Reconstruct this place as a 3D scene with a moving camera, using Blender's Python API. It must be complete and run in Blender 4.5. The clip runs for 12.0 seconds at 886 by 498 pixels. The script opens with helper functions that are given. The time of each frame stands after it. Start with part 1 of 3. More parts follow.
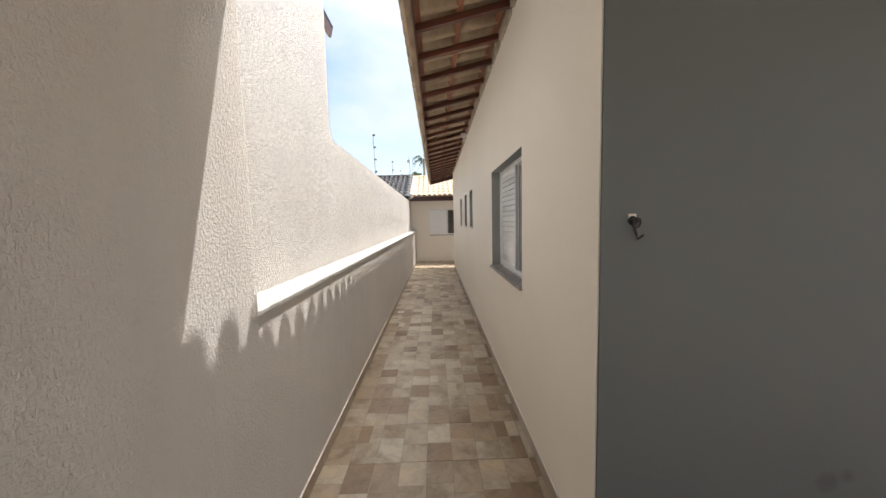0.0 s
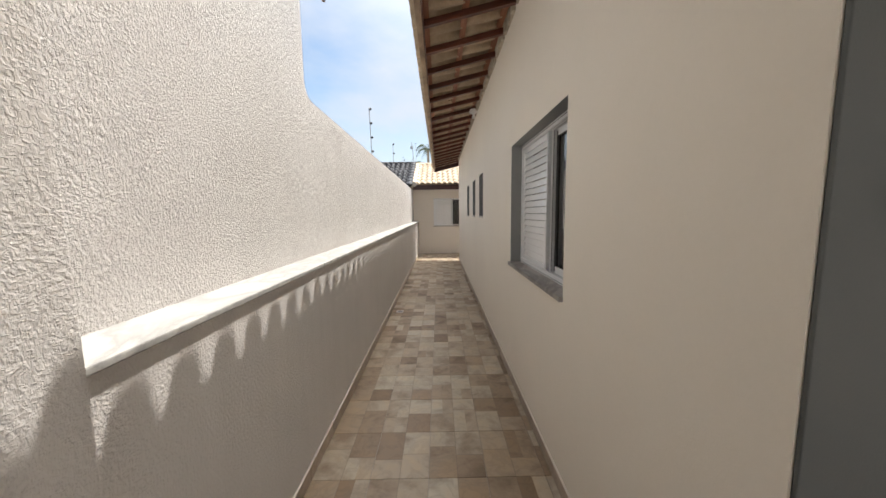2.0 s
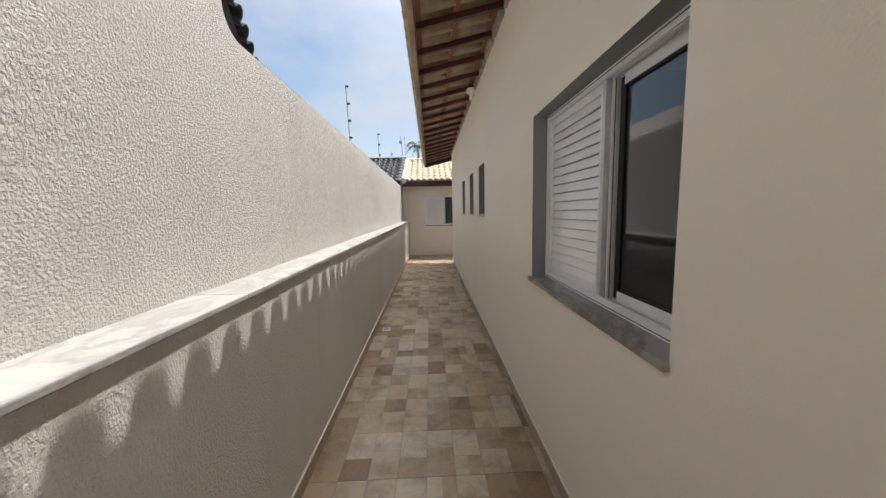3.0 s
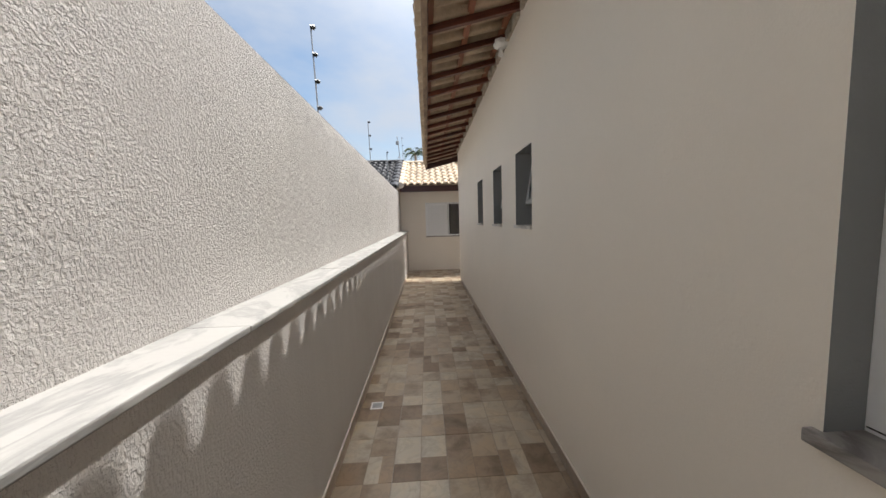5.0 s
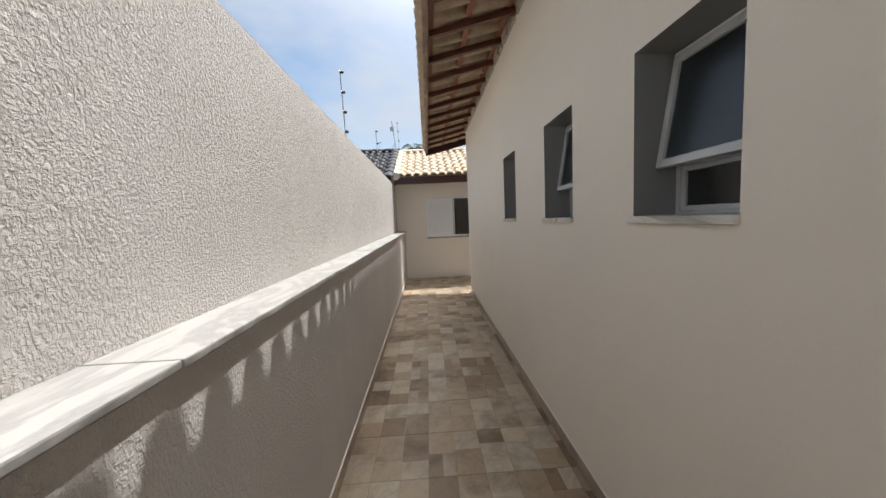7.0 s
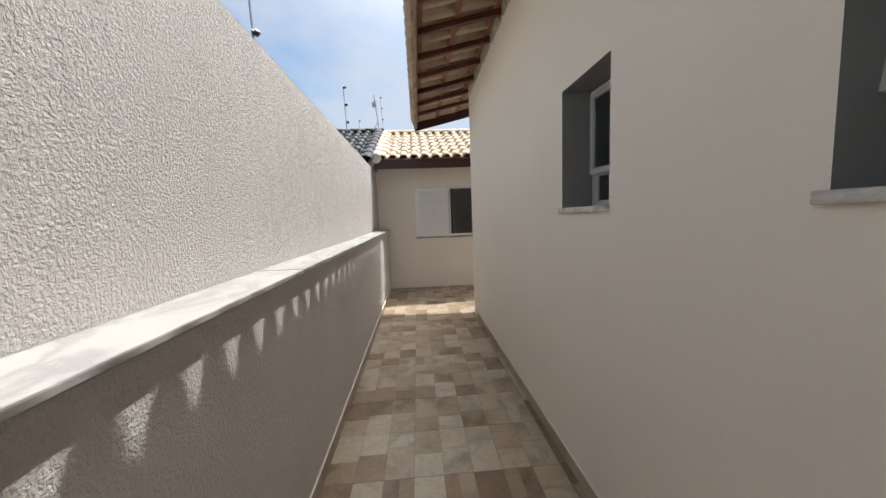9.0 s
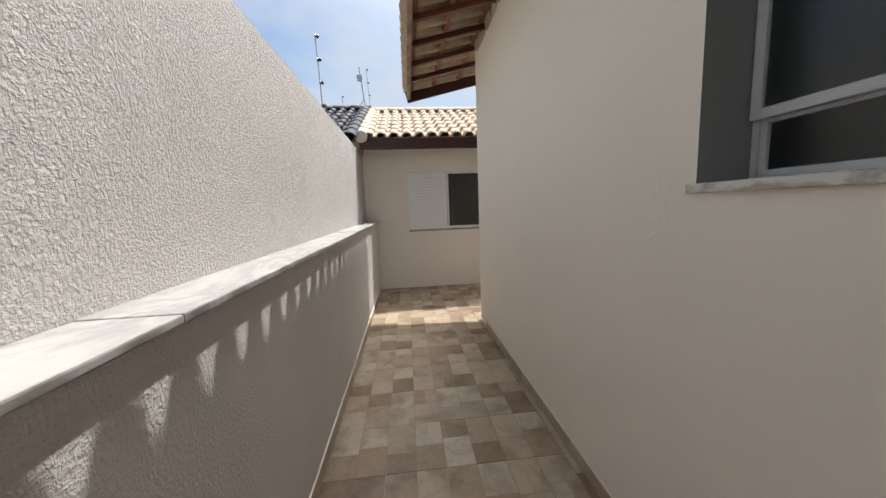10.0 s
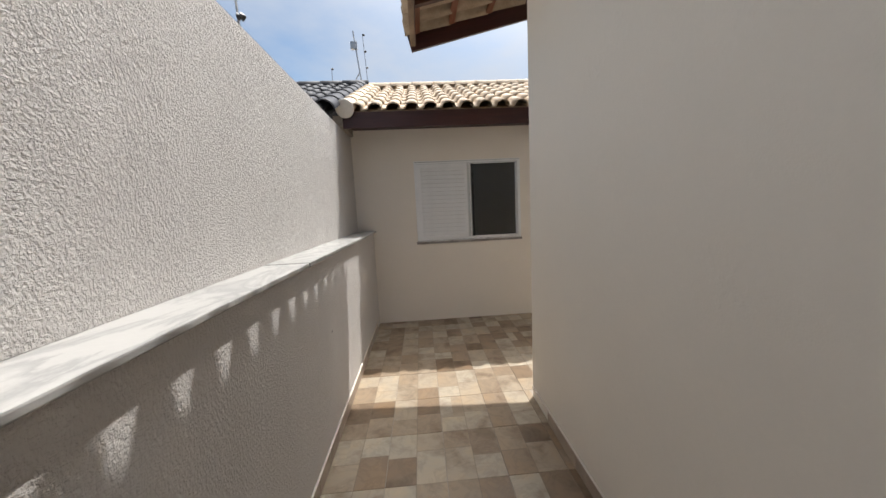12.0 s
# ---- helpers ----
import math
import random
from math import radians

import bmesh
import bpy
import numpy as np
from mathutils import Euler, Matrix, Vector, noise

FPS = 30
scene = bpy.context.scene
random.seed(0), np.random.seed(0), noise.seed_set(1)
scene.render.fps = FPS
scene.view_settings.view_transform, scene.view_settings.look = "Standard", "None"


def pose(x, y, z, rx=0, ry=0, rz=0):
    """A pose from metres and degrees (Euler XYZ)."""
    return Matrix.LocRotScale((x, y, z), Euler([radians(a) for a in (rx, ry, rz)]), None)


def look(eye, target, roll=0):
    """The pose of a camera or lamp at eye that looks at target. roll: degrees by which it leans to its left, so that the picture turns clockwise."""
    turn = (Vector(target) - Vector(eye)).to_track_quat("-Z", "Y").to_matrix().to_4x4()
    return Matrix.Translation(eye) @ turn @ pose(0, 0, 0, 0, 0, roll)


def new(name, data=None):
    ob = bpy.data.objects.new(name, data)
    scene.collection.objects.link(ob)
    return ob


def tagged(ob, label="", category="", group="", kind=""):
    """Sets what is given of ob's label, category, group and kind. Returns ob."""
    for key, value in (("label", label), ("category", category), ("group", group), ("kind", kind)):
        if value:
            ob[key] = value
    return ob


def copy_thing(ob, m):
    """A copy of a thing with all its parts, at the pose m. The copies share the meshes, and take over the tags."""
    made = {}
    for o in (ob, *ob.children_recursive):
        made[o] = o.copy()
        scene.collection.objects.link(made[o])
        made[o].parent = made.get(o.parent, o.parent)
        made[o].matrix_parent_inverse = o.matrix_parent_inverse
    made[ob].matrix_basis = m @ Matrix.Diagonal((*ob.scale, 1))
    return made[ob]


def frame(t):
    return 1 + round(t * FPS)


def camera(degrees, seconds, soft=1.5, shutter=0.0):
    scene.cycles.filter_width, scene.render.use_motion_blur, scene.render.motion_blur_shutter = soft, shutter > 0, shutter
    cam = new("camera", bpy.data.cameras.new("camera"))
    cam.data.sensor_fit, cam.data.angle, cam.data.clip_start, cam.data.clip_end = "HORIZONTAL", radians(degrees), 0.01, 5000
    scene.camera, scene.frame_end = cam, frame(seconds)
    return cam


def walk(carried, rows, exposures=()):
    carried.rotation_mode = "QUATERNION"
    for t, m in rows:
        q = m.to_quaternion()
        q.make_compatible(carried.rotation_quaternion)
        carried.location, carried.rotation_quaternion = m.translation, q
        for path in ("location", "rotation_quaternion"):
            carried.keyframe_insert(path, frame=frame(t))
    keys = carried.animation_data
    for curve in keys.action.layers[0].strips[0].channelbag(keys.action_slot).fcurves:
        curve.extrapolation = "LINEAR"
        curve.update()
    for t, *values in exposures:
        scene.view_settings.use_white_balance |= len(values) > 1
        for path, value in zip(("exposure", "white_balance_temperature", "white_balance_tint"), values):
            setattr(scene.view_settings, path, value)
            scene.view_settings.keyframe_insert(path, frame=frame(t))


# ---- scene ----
cam = camera(107.1, 12.0)
PATH = [
    (0, (0.318, 1.044, 1.546), (0.361, 3.037, 1.380), -1.3),
    (0.5, (0.311, 1.041, 1.560), (0.338, 3.031, 1.371), -1.4),
    (1, (0.294, 1.104, 1.539), (0.298, 3.093, 1.328), -1.2),
    (1.5, (0.301, 1.375, 1.500), (0.300, 3.364, 1.287), -0.6),
    (2, (0.303, 1.734, 1.497), (0.325, 3.722, 1.280), -0.7),
    (2.5, (0.275, 2.102, 1.490), (0.331, 4.089, 1.271), -0.6),
    (3, (0.280, 2.538, 1.490), (0.355, 4.524, 1.265), -1.2),
    (3.2, (0.257, 2.682, 1.495), (0.344, 4.668, 1.274), -1.5),
    (4.8, (0.152, 3.879, 1.527), (0.242, 5.869, 1.347), -2.1),
    (5, (0.147, 4.033, 1.514), (0.239, 6.023, 1.338), -1.7),
    (5.5, (0.165, 4.415, 1.500), (0.267, 6.402, 1.304), -2.1),
    (6, (0.139, 4.824, 1.472), (0.253, 6.811, 1.270), -2.6),
    (6.5, (0.093, 5.223, 1.475), (0.189, 7.212, 1.287), -2.7),
    (7, (0.120, 5.654, 1.474), (0.208, 7.644, 1.295), -2.6),
    (7.5, (0.120, 6.085, 1.474), (0.206, 8.075, 1.288), -2.2),
    (7.7, (0.139, 6.259, 1.478), (0.219, 8.248, 1.283), -2.2),
    (9.3, (0.136, 7.597, 1.423), (0.310, 9.580, 1.227), -2.6),
    (9.5, (0.133, 7.796, 1.438), (0.318, 9.775, 1.215), -2.9),
    (10, (0.079, 8.176, 1.412), (0.284, 10.150, 1.160), -2.2),
    (10.5, (0.135, 8.594, 1.407), (0.316, 10.567, 1.135), -2.0),
    (11, (0.115, 8.990, 1.421), (0.272, 10.964, 1.147), -1.8),
    (11.5, (0.116, 9.390, 1.431), (0.259, 11.369, 1.178), -1.7),
    (12, (0.160, 9.800, 1.448), (0.285, 11.781, 1.204), -2.8),
]
EXPOSURE = [(0.0, 1.66, 6400, 10), (1.0, 1.62, 6400, 10), (1.8, 1.52, 6380, 10), (2.2, 1.34, 6360, 10), (2.6, 1.16, 6340, 10), (3.4, 1.22, 6280, 10), (5.0, 1.12, 6220, 10), (7.5, 1.18, 6190, 10), (10.0, 1.16, 6170, 10), (12.0, 1.03, 6160, 10)]
walk(cam, [(t, look(eye, target, roll)) for t, eye, target, roll in PATH], EXPOSURE)

# ---- light ----
SUN = Vector((0.2755, 0.295, 1.0))          # towards the sun
world = bpy.data.worlds.new("sky")
scene.world = world
world.use_nodes = True
wn, wl = world.node_tree.nodes, world.node_tree.links
wn.clear()
sky = wn.new("ShaderNodeTexSky")
sky.sky_type, sky.sun_disc = "NISHITA", False
sky.sun_elevation, sky.sun_rotation = radians(68), radians(43)
sky.air_density, sky.dust_density = 1.0, 1.3
wtc, wmap = wn.new("ShaderNodeTexCoord"), wn.new("ShaderNodeMapping")
wmap.inputs["Scale"].default_value = (1.0, 1.0, 2.2)
cloud, cramp = wn.new("ShaderNodeTexNoise"), wn.new("ShaderNodeValToRGB")
cloud.inputs["Scale"].default_value, cloud.inputs["Detail"].default_value, cloud.inputs["Roughness"].default_value = 2.3, 7, 0.55
cramp.color_ramp.elements[0].position, cramp.color_ramp.elements[1].position = 0.36, 0.64
cramp.color_ramp.elements[1].color = (0.85, 0.85, 0.85, 1)
cmix, bg, wout = wn.new("ShaderNodeMixRGB"), wn.new("ShaderNodeBackground"), wn.new("ShaderNodeOutputWorld")
cmix.inputs[2].default_value = (2.05, 2.15, 2.32, 1)
bg.inputs["Strength"].default_value = 0.15
wl.new(wtc.outputs["Generated"], wmap.inputs["Vector"])
wl.new(wmap.outputs["Vector"], cloud.inputs["Vector"])
wl.new(cloud.outputs["Fac"], cramp.inputs["Fac"])
wl.new(cramp.outputs["Color"], cmix.inputs[0])
wdim = wn.new("ShaderNodeMixRGB")
wdim.blend_type, wdim.inputs[0].default_value, wdim.inputs[2].default_value = "MULTIPLY", 1.0, (0.54, 0.53, 0.48, 1)
wl.new(sky.outputs["Color"], wdim.inputs[1])
wl.new(wdim.outputs["Color"], cmix.inputs[1])
# bright haze round the sun, falling off smoothly over the whole dome
wdot, wpow, wglow = wn.new("ShaderNodeVectorMath"), wn.new("ShaderNodeMath"), wn.new("ShaderNodeMixRGB")
wdot.operation, wpow.operation, wglow.blend_type = "DOT_PRODUCT", "POWER", "ADD"
wdot.inputs[1].default_value = SUN.normalized()
wpow.use_clamp, wpow.inputs[1].default_value = True, 10.0
wglow.inputs[2].default_value = (27.0, 25.7, 24.1, 1)
wl.new(wtc.outputs["Generated"], wdot.inputs[0])
wl.new(wdot.outputs["Value"], wpow.inputs[0])
wl.new(wpow.outputs[0], wglow.inputs[0])
wl.new(cmix.outputs["Color"], wglow.inputs[1])
wl.new(wglow.outputs["Color"], bg.inputs["Color"])
wl.new(bg.outputs["Background"], wout.inputs["Surface"])
sun = new("sun", bpy.data.lights.new("sun", "SUN"))
sun.data.energy, sun.data.angle, sun.data.color = 2.45, radians(0.55), (1.0, 0.95, 0.88)
sun.matrix_world = look((0, 0, 0), -SUN)


# ---- materials ----
class Mat:
    """A node material with a few shorthands."""

    def __init__(self, name, rough=0.7, metal=0.0):
        self.m = bpy.data.materials.new(name)
        self.m.use_nodes = True
        self.n, self.l = self.m.node_tree.nodes, self.m.node_tree.links
        self.b = self.n["Principled BSDF"]
        self.b.inputs["Roughness"].default_value, self.b.inputs["Metallic"].default_value = rough, metal
        self.tc = self.n.new("ShaderNodeTexCoord")

    def coords(self, scale=(1, 1, 1), space="Object"):
        mp = self.n.new("ShaderNodeMapping")
        mp.inputs["Scale"].default_value = scale
        self.l.new(self.tc.outputs[space], mp.inputs["Vector"])
        return mp.outputs["Vector"]

    def noise(self, scale, detail=4, rough=0.55, vec=None, distort=0.0):
        t = self.n.new("ShaderNodeTexNoise")
        t.inputs["Scale"].default_value, t.inputs["Detail"].default_value = scale, detail
        t.inputs["Roughness"].default_value, t.inputs["Distortion"].default_value = rough, distort
        self.l.new(vec if vec else self.tc.outputs["Object"], t.inputs["Vector"])
        return t.outputs["Fac"]

    def ramp(self, fac, *stops, const=False):
        r = self.n.new("ShaderNodeValToRGB")
        while len(r.color_ramp.elements) < len(stops):
            r.color_ramp.elements.new(0.5)
        if const:
            r.color_ramp.interpolation = "CONSTANT"
        for e, (p, c) in zip(r.color_ramp.elements, stops):
            e.position = p
            e.color = (*c, 1) if isinstance(c, tuple) else (c, c, c, 1)
        self.l.new(fac, r.inputs["Fac"])
        return r.outputs["Color"]

    def mix(self, fac, a, b, kind="MIX"):
        x = self.n.new("ShaderNodeMixRGB")
        x.blend_type = kind
        for slot, v in zip((0, 1, 2), (fac, a, b)):
            if isinstance(v, (int, float)):
                x.inputs[slot].default_value = v if slot == 0 else (v, v, v, 1)
            elif isinstance(v, tuple):
                x.inputs[slot].default_value = (*v, 1)
            else:
                self.l.new(v, x.inputs[slot])
        return x.outputs["Color"]

    def math(self, op, a, b=0.0):
        x = self.n.new("ShaderNodeMath")
        x.operation = op
        for slot, v in zip((0, 1), (a, b)):
            if isinstance(v, (int, float)):
                x.inputs[slot].default_value = v
            else:
                self.l.new(v, x.inputs[slot])
        return x.outputs[0]

    def colour(self, c):
        if isinstance(c, tuple):
            self.b.inputs["Base Color"].default_value = (*c, 1)
        else:
            self.l.new(c, self.b.inputs["Base Color"])
        return self

    def bump(self, h, distance, strength=1.0):
        x = self.n.new("ShaderNodeBump")
        x.inputs["Distance"].default_value, x.inputs["Strength"].default_value = distance, strength
        self.l.new(h, x.inputs["Height"])
        self.l.new(x.outputs["Normal"], self.b.inputs["Normal"])
        return self

    def random(self):
        return self.n.new("ShaderNodeObjectInfo").outputs["Random"]


def paint(name, base, lump=0.0012, rough=0.75, smears=()):
    """Smooth wall paint, rolled, with faint patches, trowel waves, a few rough spots and dull ragged smears."""
    k = Mat(name, rough)
    big = k.ramp(k.noise(0.9, 5, 0.6), (0.3, tuple(c * 0.94 for c in base)), (0.7, base))
    tone = k.mix(0.25, big, k.ramp(k.noise(60, 3), (0.3, tuple(c * 0.95 for c in base)), (0.7, base)))
    for at, size in smears:
        away = k.n.new("ShaderNodeVectorMath")
        away.operation, away.inputs[1].default_value = "DISTANCE", at
        k.l.new(k.tc.outputs["Object"], away.inputs[0])
        ragged = k.math("ADD", away.outputs["Value"], k.math("MULTIPLY", k.noise(18, 4), size))
        tone = k.mix(k.ramp(ragged, (size * 0.75, 0.7), (size * 1.25, 0.0)), tone, tuple(c * 0.5 for c in base))
    k.colour(tone)
    spots = k.mix(1.0, k.ramp(k.noise(2.1, 2), (0.60, 0.0), (0.70, 1.0)), k.ramp(k.noise(38, 3), (0.50, 0.0), (0.62, 1.0)), "MULTIPLY")
    k.bump(k.mix(0.45, k.mix(0.5, k.noise(14, 4), k.noise(170, 2)), spots), lump * 1.8)
    return k.m


BEIGE = paint("beige_wall_paint", (0.87, 0.81, 0.715))
FAR_PAINT = paint("far_wall_paint", (0.82, 0.765, 0.69))
GREY = paint("grey_wall_paint", (0.100, 0.108, 0.109), 0.0008, 0.6, (((1.90, 2.265, 0.45), 0.075), ((1.98, 2.265, 0.47), 0.05)))

REVEAL = paint("reveal_grey_paint", (0.255, 0.262, 0.26), 0.0008, 0.6)
CEIL = paint("white_ceiling_paint", (0.8, 0.78, 0.75))


def stucco(name, depth):
    """Dragged granular plaster, off-white: vertical grooves torn by the grains, lifted flecks, coarser in patches."""
    k = Mat(name, 0.85)
    grooves = k.ramp(k.noise(122, 3, 0.57, k.coords((1, 1, 0.45)), 0.3), (0.36, 0.0), (0.58, 1.0))
    pits = k.ramp(k.noise(110, 3, 0.56, k.coords((1, 1, 0.9)), 0.25), (0.38, 0.0), (0.60, 1.0))
    flecks = k.ramp(k.noise(125, 3, 0.52, k.coords((1, 0.7, 1.5)), 0.5), (0.53, 0.0), (0.66, 1.0))
    patch = k.ramp(k.noise(2.2, 3), (0.42, 0.15), (0.62, 0.9))
    hgt = k.mix(0.36, k.mix(patch, grooves, pits), flecks)
    base = k.ramp(k.noise(1.3, 5, 0.6), (0.3, (0.585, 0.553, 0.518)), (0.7, (0.625, 0.593, 0.558)))
    streak = k.ramp(k.noise(3.0, 4, 0.6, k.coords((1, 3, 0.25))), (0.35, (0.97, 0.97, 0.97)), (0.6, (1.0, 1.0, 1.0)))
    k.colour(k.mix(1.0, base, streak, "MULTIPLY"))
    k.bump(hgt, depth)
    return k.m


STUCCO = stucco("textured_plaster", 0.0070)
STUCCO_LOW = stucco("rubbed_textured_plaster", 0.0034)
STUCCO_PORCH = stucco("painted_textured_plaster", 0.0034)


def marble(name, light, vein, rough):
    k = Mat(name, rough)
    n = k.noise(3.5, 8, 0.62, k.coords((1, 0.45, 1)), 1.6)
    veins = k.ramp(n, (0.40, light), (0.5, vein), (0.56, light))
    cloudy = k.ramp(k.noise(2.0, 5), (0.3, tuple(c * 0.86 for c in light)), (0.7, light))
    k.colour(k.mix(0.7, cloudy, veins))
    k.bump(k.noise(40, 3), 0.0006)
    return k.m


MARBLE = marble("white_marble", (0.42, 0.41, 0.385), (0.24, 0.235, 0.225), 0.4)
SILL = marble("grey_marble", (0.36, 0.335, 0.31), (0.11, 0.10, 0.092), 0.35)
SILL_W = marble("light_marble", (0.68, 0.65, 0.60), (0.25, 0.24, 0.22), 0.35)


def floor_print():
    """Glazed stoneware tile printed with a patchwork of tan, brown and grey stone blocks."""
    k = Mat("stone_print_tile", 0.42)
    sep = k.n.new("ShaderNodeSeparateXYZ")
    k.l.new(k.tc.outputs["Object"], sep.inputs[0])
    rnd = k.random()
    u = k.math("ADD", k.math("DIVIDE", sep.outputs[0], 0.333), 0.5)
    v = k.math("ADD", k.math("DIVIDE", sep.outputs[1], 0.397), 0.5)
    col = k.math("FLOOR", k.math("MULTIPLY", u, 2.0))
    cut = k.math("ADD", 0.5, k.math("MULTIPLY", k.math("SUBTRACT", k.math("FRACT", k.math("ADD", k.math("MULTIPLY", rnd, 17.3), k.math("MULTIPLY", col, 0.37))), 0.5), 0.30))
    row = k.math("GREATER_THAN", v, cut)
    cell = k.math("ADD", k.math("MULTIPLY", rnd, 91.0), k.math("ADD", k.math("MULTIPLY", col, 7.3), k.math("MULTIPLY", row, 3.1)))
    again = k.n.new("ShaderNodeTexWhiteNoise")
    again.noise_dimensions = "1D"
    k.l.new(k.math("ADD", cell, 0.7), again.inputs["W"])
    split = k.math("GREATER_THAN", again.outputs["Value"], 0.90)
    half = k.math("MULTIPLY", split, k.math("GREATER_THAN", k.math("FRACT", k.math("MULTIPLY", u, 2.0)), 0.48))
    seed = k.math("ADD", cell, k.math("MULTIPLY", half, 1.7))
    wn_ = k.n.new("ShaderNodeTexWhiteNoise")
    wn_.noise_dimensions = "1D"
    k.l.new(seed, wn_.inputs["W"])
    tone = wn_.outputs["Value"]
    base = k.ramp(tone, (0.0, (0.285, 0.20, 0.125)), (0.2, (0.42, 0.32, 0.222)), (0.42, (0.53, 0.43, 0.315)),
                  (0.68, (0.60, 0.515, 0.40)), (1.0, (0.68, 0.615, 0.505)))
    shift = k.n.new("ShaderNodeCombineXYZ")
    for slot in (0, 1, 2):
        k.l.new(k.math("MULTIPLY", seed, 1.7 + slot), shift.inputs[slot])
    add = k.n.new("ShaderNodeVectorMath")
    k.l.new(k.tc.outputs["Object"], add.inputs[0])
    k.l.new(shift.outputs[0], add.inputs[1])
    n1 = k.noise(4.2, 6, 0.58, add.outputs[0], 0.3)
    n2 = k.noise(5.5, 6, 0.62, add.outputs[0], 1.3)
    rust = k.ramp(n1, (0.34, (0.60, 0.54, 0.48)), (0.5, (1.0, 1.0, 1.0)), (0.66, (1.14, 1.06, 0.94)))
    vein = k.ramp(n2, (0.44, (1, 1, 1)), (0.50, (0.84, 0.84, 0.85)), (0.55, (1.03, 1.03, 1.03)))
    c = k.mix(0.75, k.mix(0.85, base, rust, "MULTIPLY"), k.mix(1.0, k.mix(0.85, base, rust, "MULTIPLY"), vein, "MULTIPLY"))
    fu = k.math("ABSOLUTE", k.math("SUBTRACT", k.math("FRACT", k.math("MULTIPLY", u, 2.0)), 0.5))
    fv = k.math("ABSOLUTE", k.math("SUBTRACT", v, cut))
    rim = k.math("MAXIMUM", k.math("GREATER_THAN", fu, 0.484), k.math("LESS_THAN", fv, 0.0075))
    c = k.mix(k.math("MULTIPLY", rim, 0.45), c, (0.26, 0.205, 0.15))
    k.colour(k.mix(1.0, c, (0.66, 0.64, 0.61), "MULTIPLY"))
    k.l.new(k.ramp(n1, (0.3, 0.5), (0.7, 0.34)), k.b.inputs["Roughness"])
    k.bump(n1, 0.0012)
    return k.m


TILE = floor_print()


def plain(name, a, b, scale=20, rough=0.6, lump=0.0008, metal=0.0, stretch=(1, 1, 1), per=0.0):
    k = Mat(name, rough, metal)
    c = k.ramp(k.noise(scale, 5, 0.6, k.coords(stretch)), (0.3, a), (0.7, b))
    if per:
        c = k.mix(1.0, c, k.ramp(k.random(), (0.0, 1.0 - per), (1.0, 1.0 + per)), "MULTIPLY")
    k.colour(c)
    if lump:
        k.bump(k.noise(scale * 2.2, 4, 0.6, k.coords(stretch)), lump)
    return k.m


GROUT = plain("grout", (0.33, 0.29, 0.24), (0.42, 0.37, 0.31), 30, 0.9)
SKIRT = plain("skirting_tile", (0.30, 0.235, 0.175), (0.44, 0.36, 0.28), 9, 0.45, 0.0006, per=0.15)
CAULK = plain("white_grout_bead", (0.66, 0.60, 0.52), (0.74, 0.68, 0.60), 40, 0.8)
VARNISH = plain("red_brown_varnished_wood", (0.05, 0.018, 0.012), (0.15, 0.047, 0.027), 9, 0.38, 0.0008, stretch=(0.5, 6, 6), per=0.25)
BATTEN = plain("reddish_batten_wood", (0.20, 0.075, 0.04), (0.34, 0.14, 0.075), 9, 0.5, 0.0008, stretch=(6, 0.5, 6))
FASCIA = plain("weathered_tan_board", (0.13, 0.085, 0.055), (0.40, 0.29, 0.19), 3, 0.65, 0.001, stretch=(3, 1.2, 3))
FASCIA_RED = plain("dark_red_fascia_paint", (0.034, 0.011, 0.010), (0.056, 0.018, 0.015), 7, 0.4, 0.0006, stretch=(0.5, 6, 6))
CREAM_TILE = plain("cream_roof_tile", (0.36, 0.27, 0.18), (0.56, 0.45, 0.32), 9, 0.75, 0.0015, per=0.12)
DARK_TILE = plain("black_glazed_roof_tile", (0.012, 0.012, 0.014), (0.034, 0.035, 0.040), 9, 0.55, 0.001, per=0.2)
DARK_TILE.node_tree.nodes["Principled BSDF"].inputs["Specular IOR Level"].default_value = 0.22
MORTAR = plain("rough_mortar", (0.34, 0.29, 0.22), (0.52, 0.46, 0.37), 25, 0.95, 0.006)
ALU = plain("white_aluminium", (0.78, 0.79, 0.80), (0.83, 0.84, 0.85), 12, 0.32, 0.0002)
SLAT = plain("glossy_white_aluminium", (0.80, 0.81, 0.82), (0.85, 0.86, 0.87), 12, 0.2, 0.0002)
ALU_GREY = plain("satin_aluminium", (0.52, 0.54, 0.55), (0.60, 0.62, 0.63), 14, 0.35, 0.0002)
GASKET = plain("black_rubber", (0.012, 0.012, 0.013), (0.02, 0.02, 0.02), 20, 0.7, 0)
DARK_IRON = plain("dark_wire", (0.02, 0.014, 0.012), (0.05, 0.03, 0.024), 60, 0.6, 0.0006)
PLASTIC = plain("white_plastic", (0.74, 0.73, 0.70), (0.80, 0.79, 0.77), 10, 0.35, 0)
STEEL = plain("galvanised_steel", (0.34, 0.35, 0.36), (0.46, 0.47, 0.48), 30, 0.4, 0.0003, 0.7)
BLACK_CAP = plain("black_insulator", (0.015, 0.015, 0.016), (0.03, 0.03, 0.03), 30, 0.4, 0)
EARTH = plain("pale_ground", (0.34, 0.31, 0.27), (0.46, 0.42, 0.37), 0.8, 0.95, 0.004)
ROOM = plain("room_paint", (0.42, 0.40, 0.37), (0.46, 0.44, 0.41), 2, 0.8, 0)
BLUE_WALL = plain("grey_blue_wall_paint", (0.36, 0.42, 0.48), (0.42, 0.48, 0.54), 2, 0.8, 0.001)
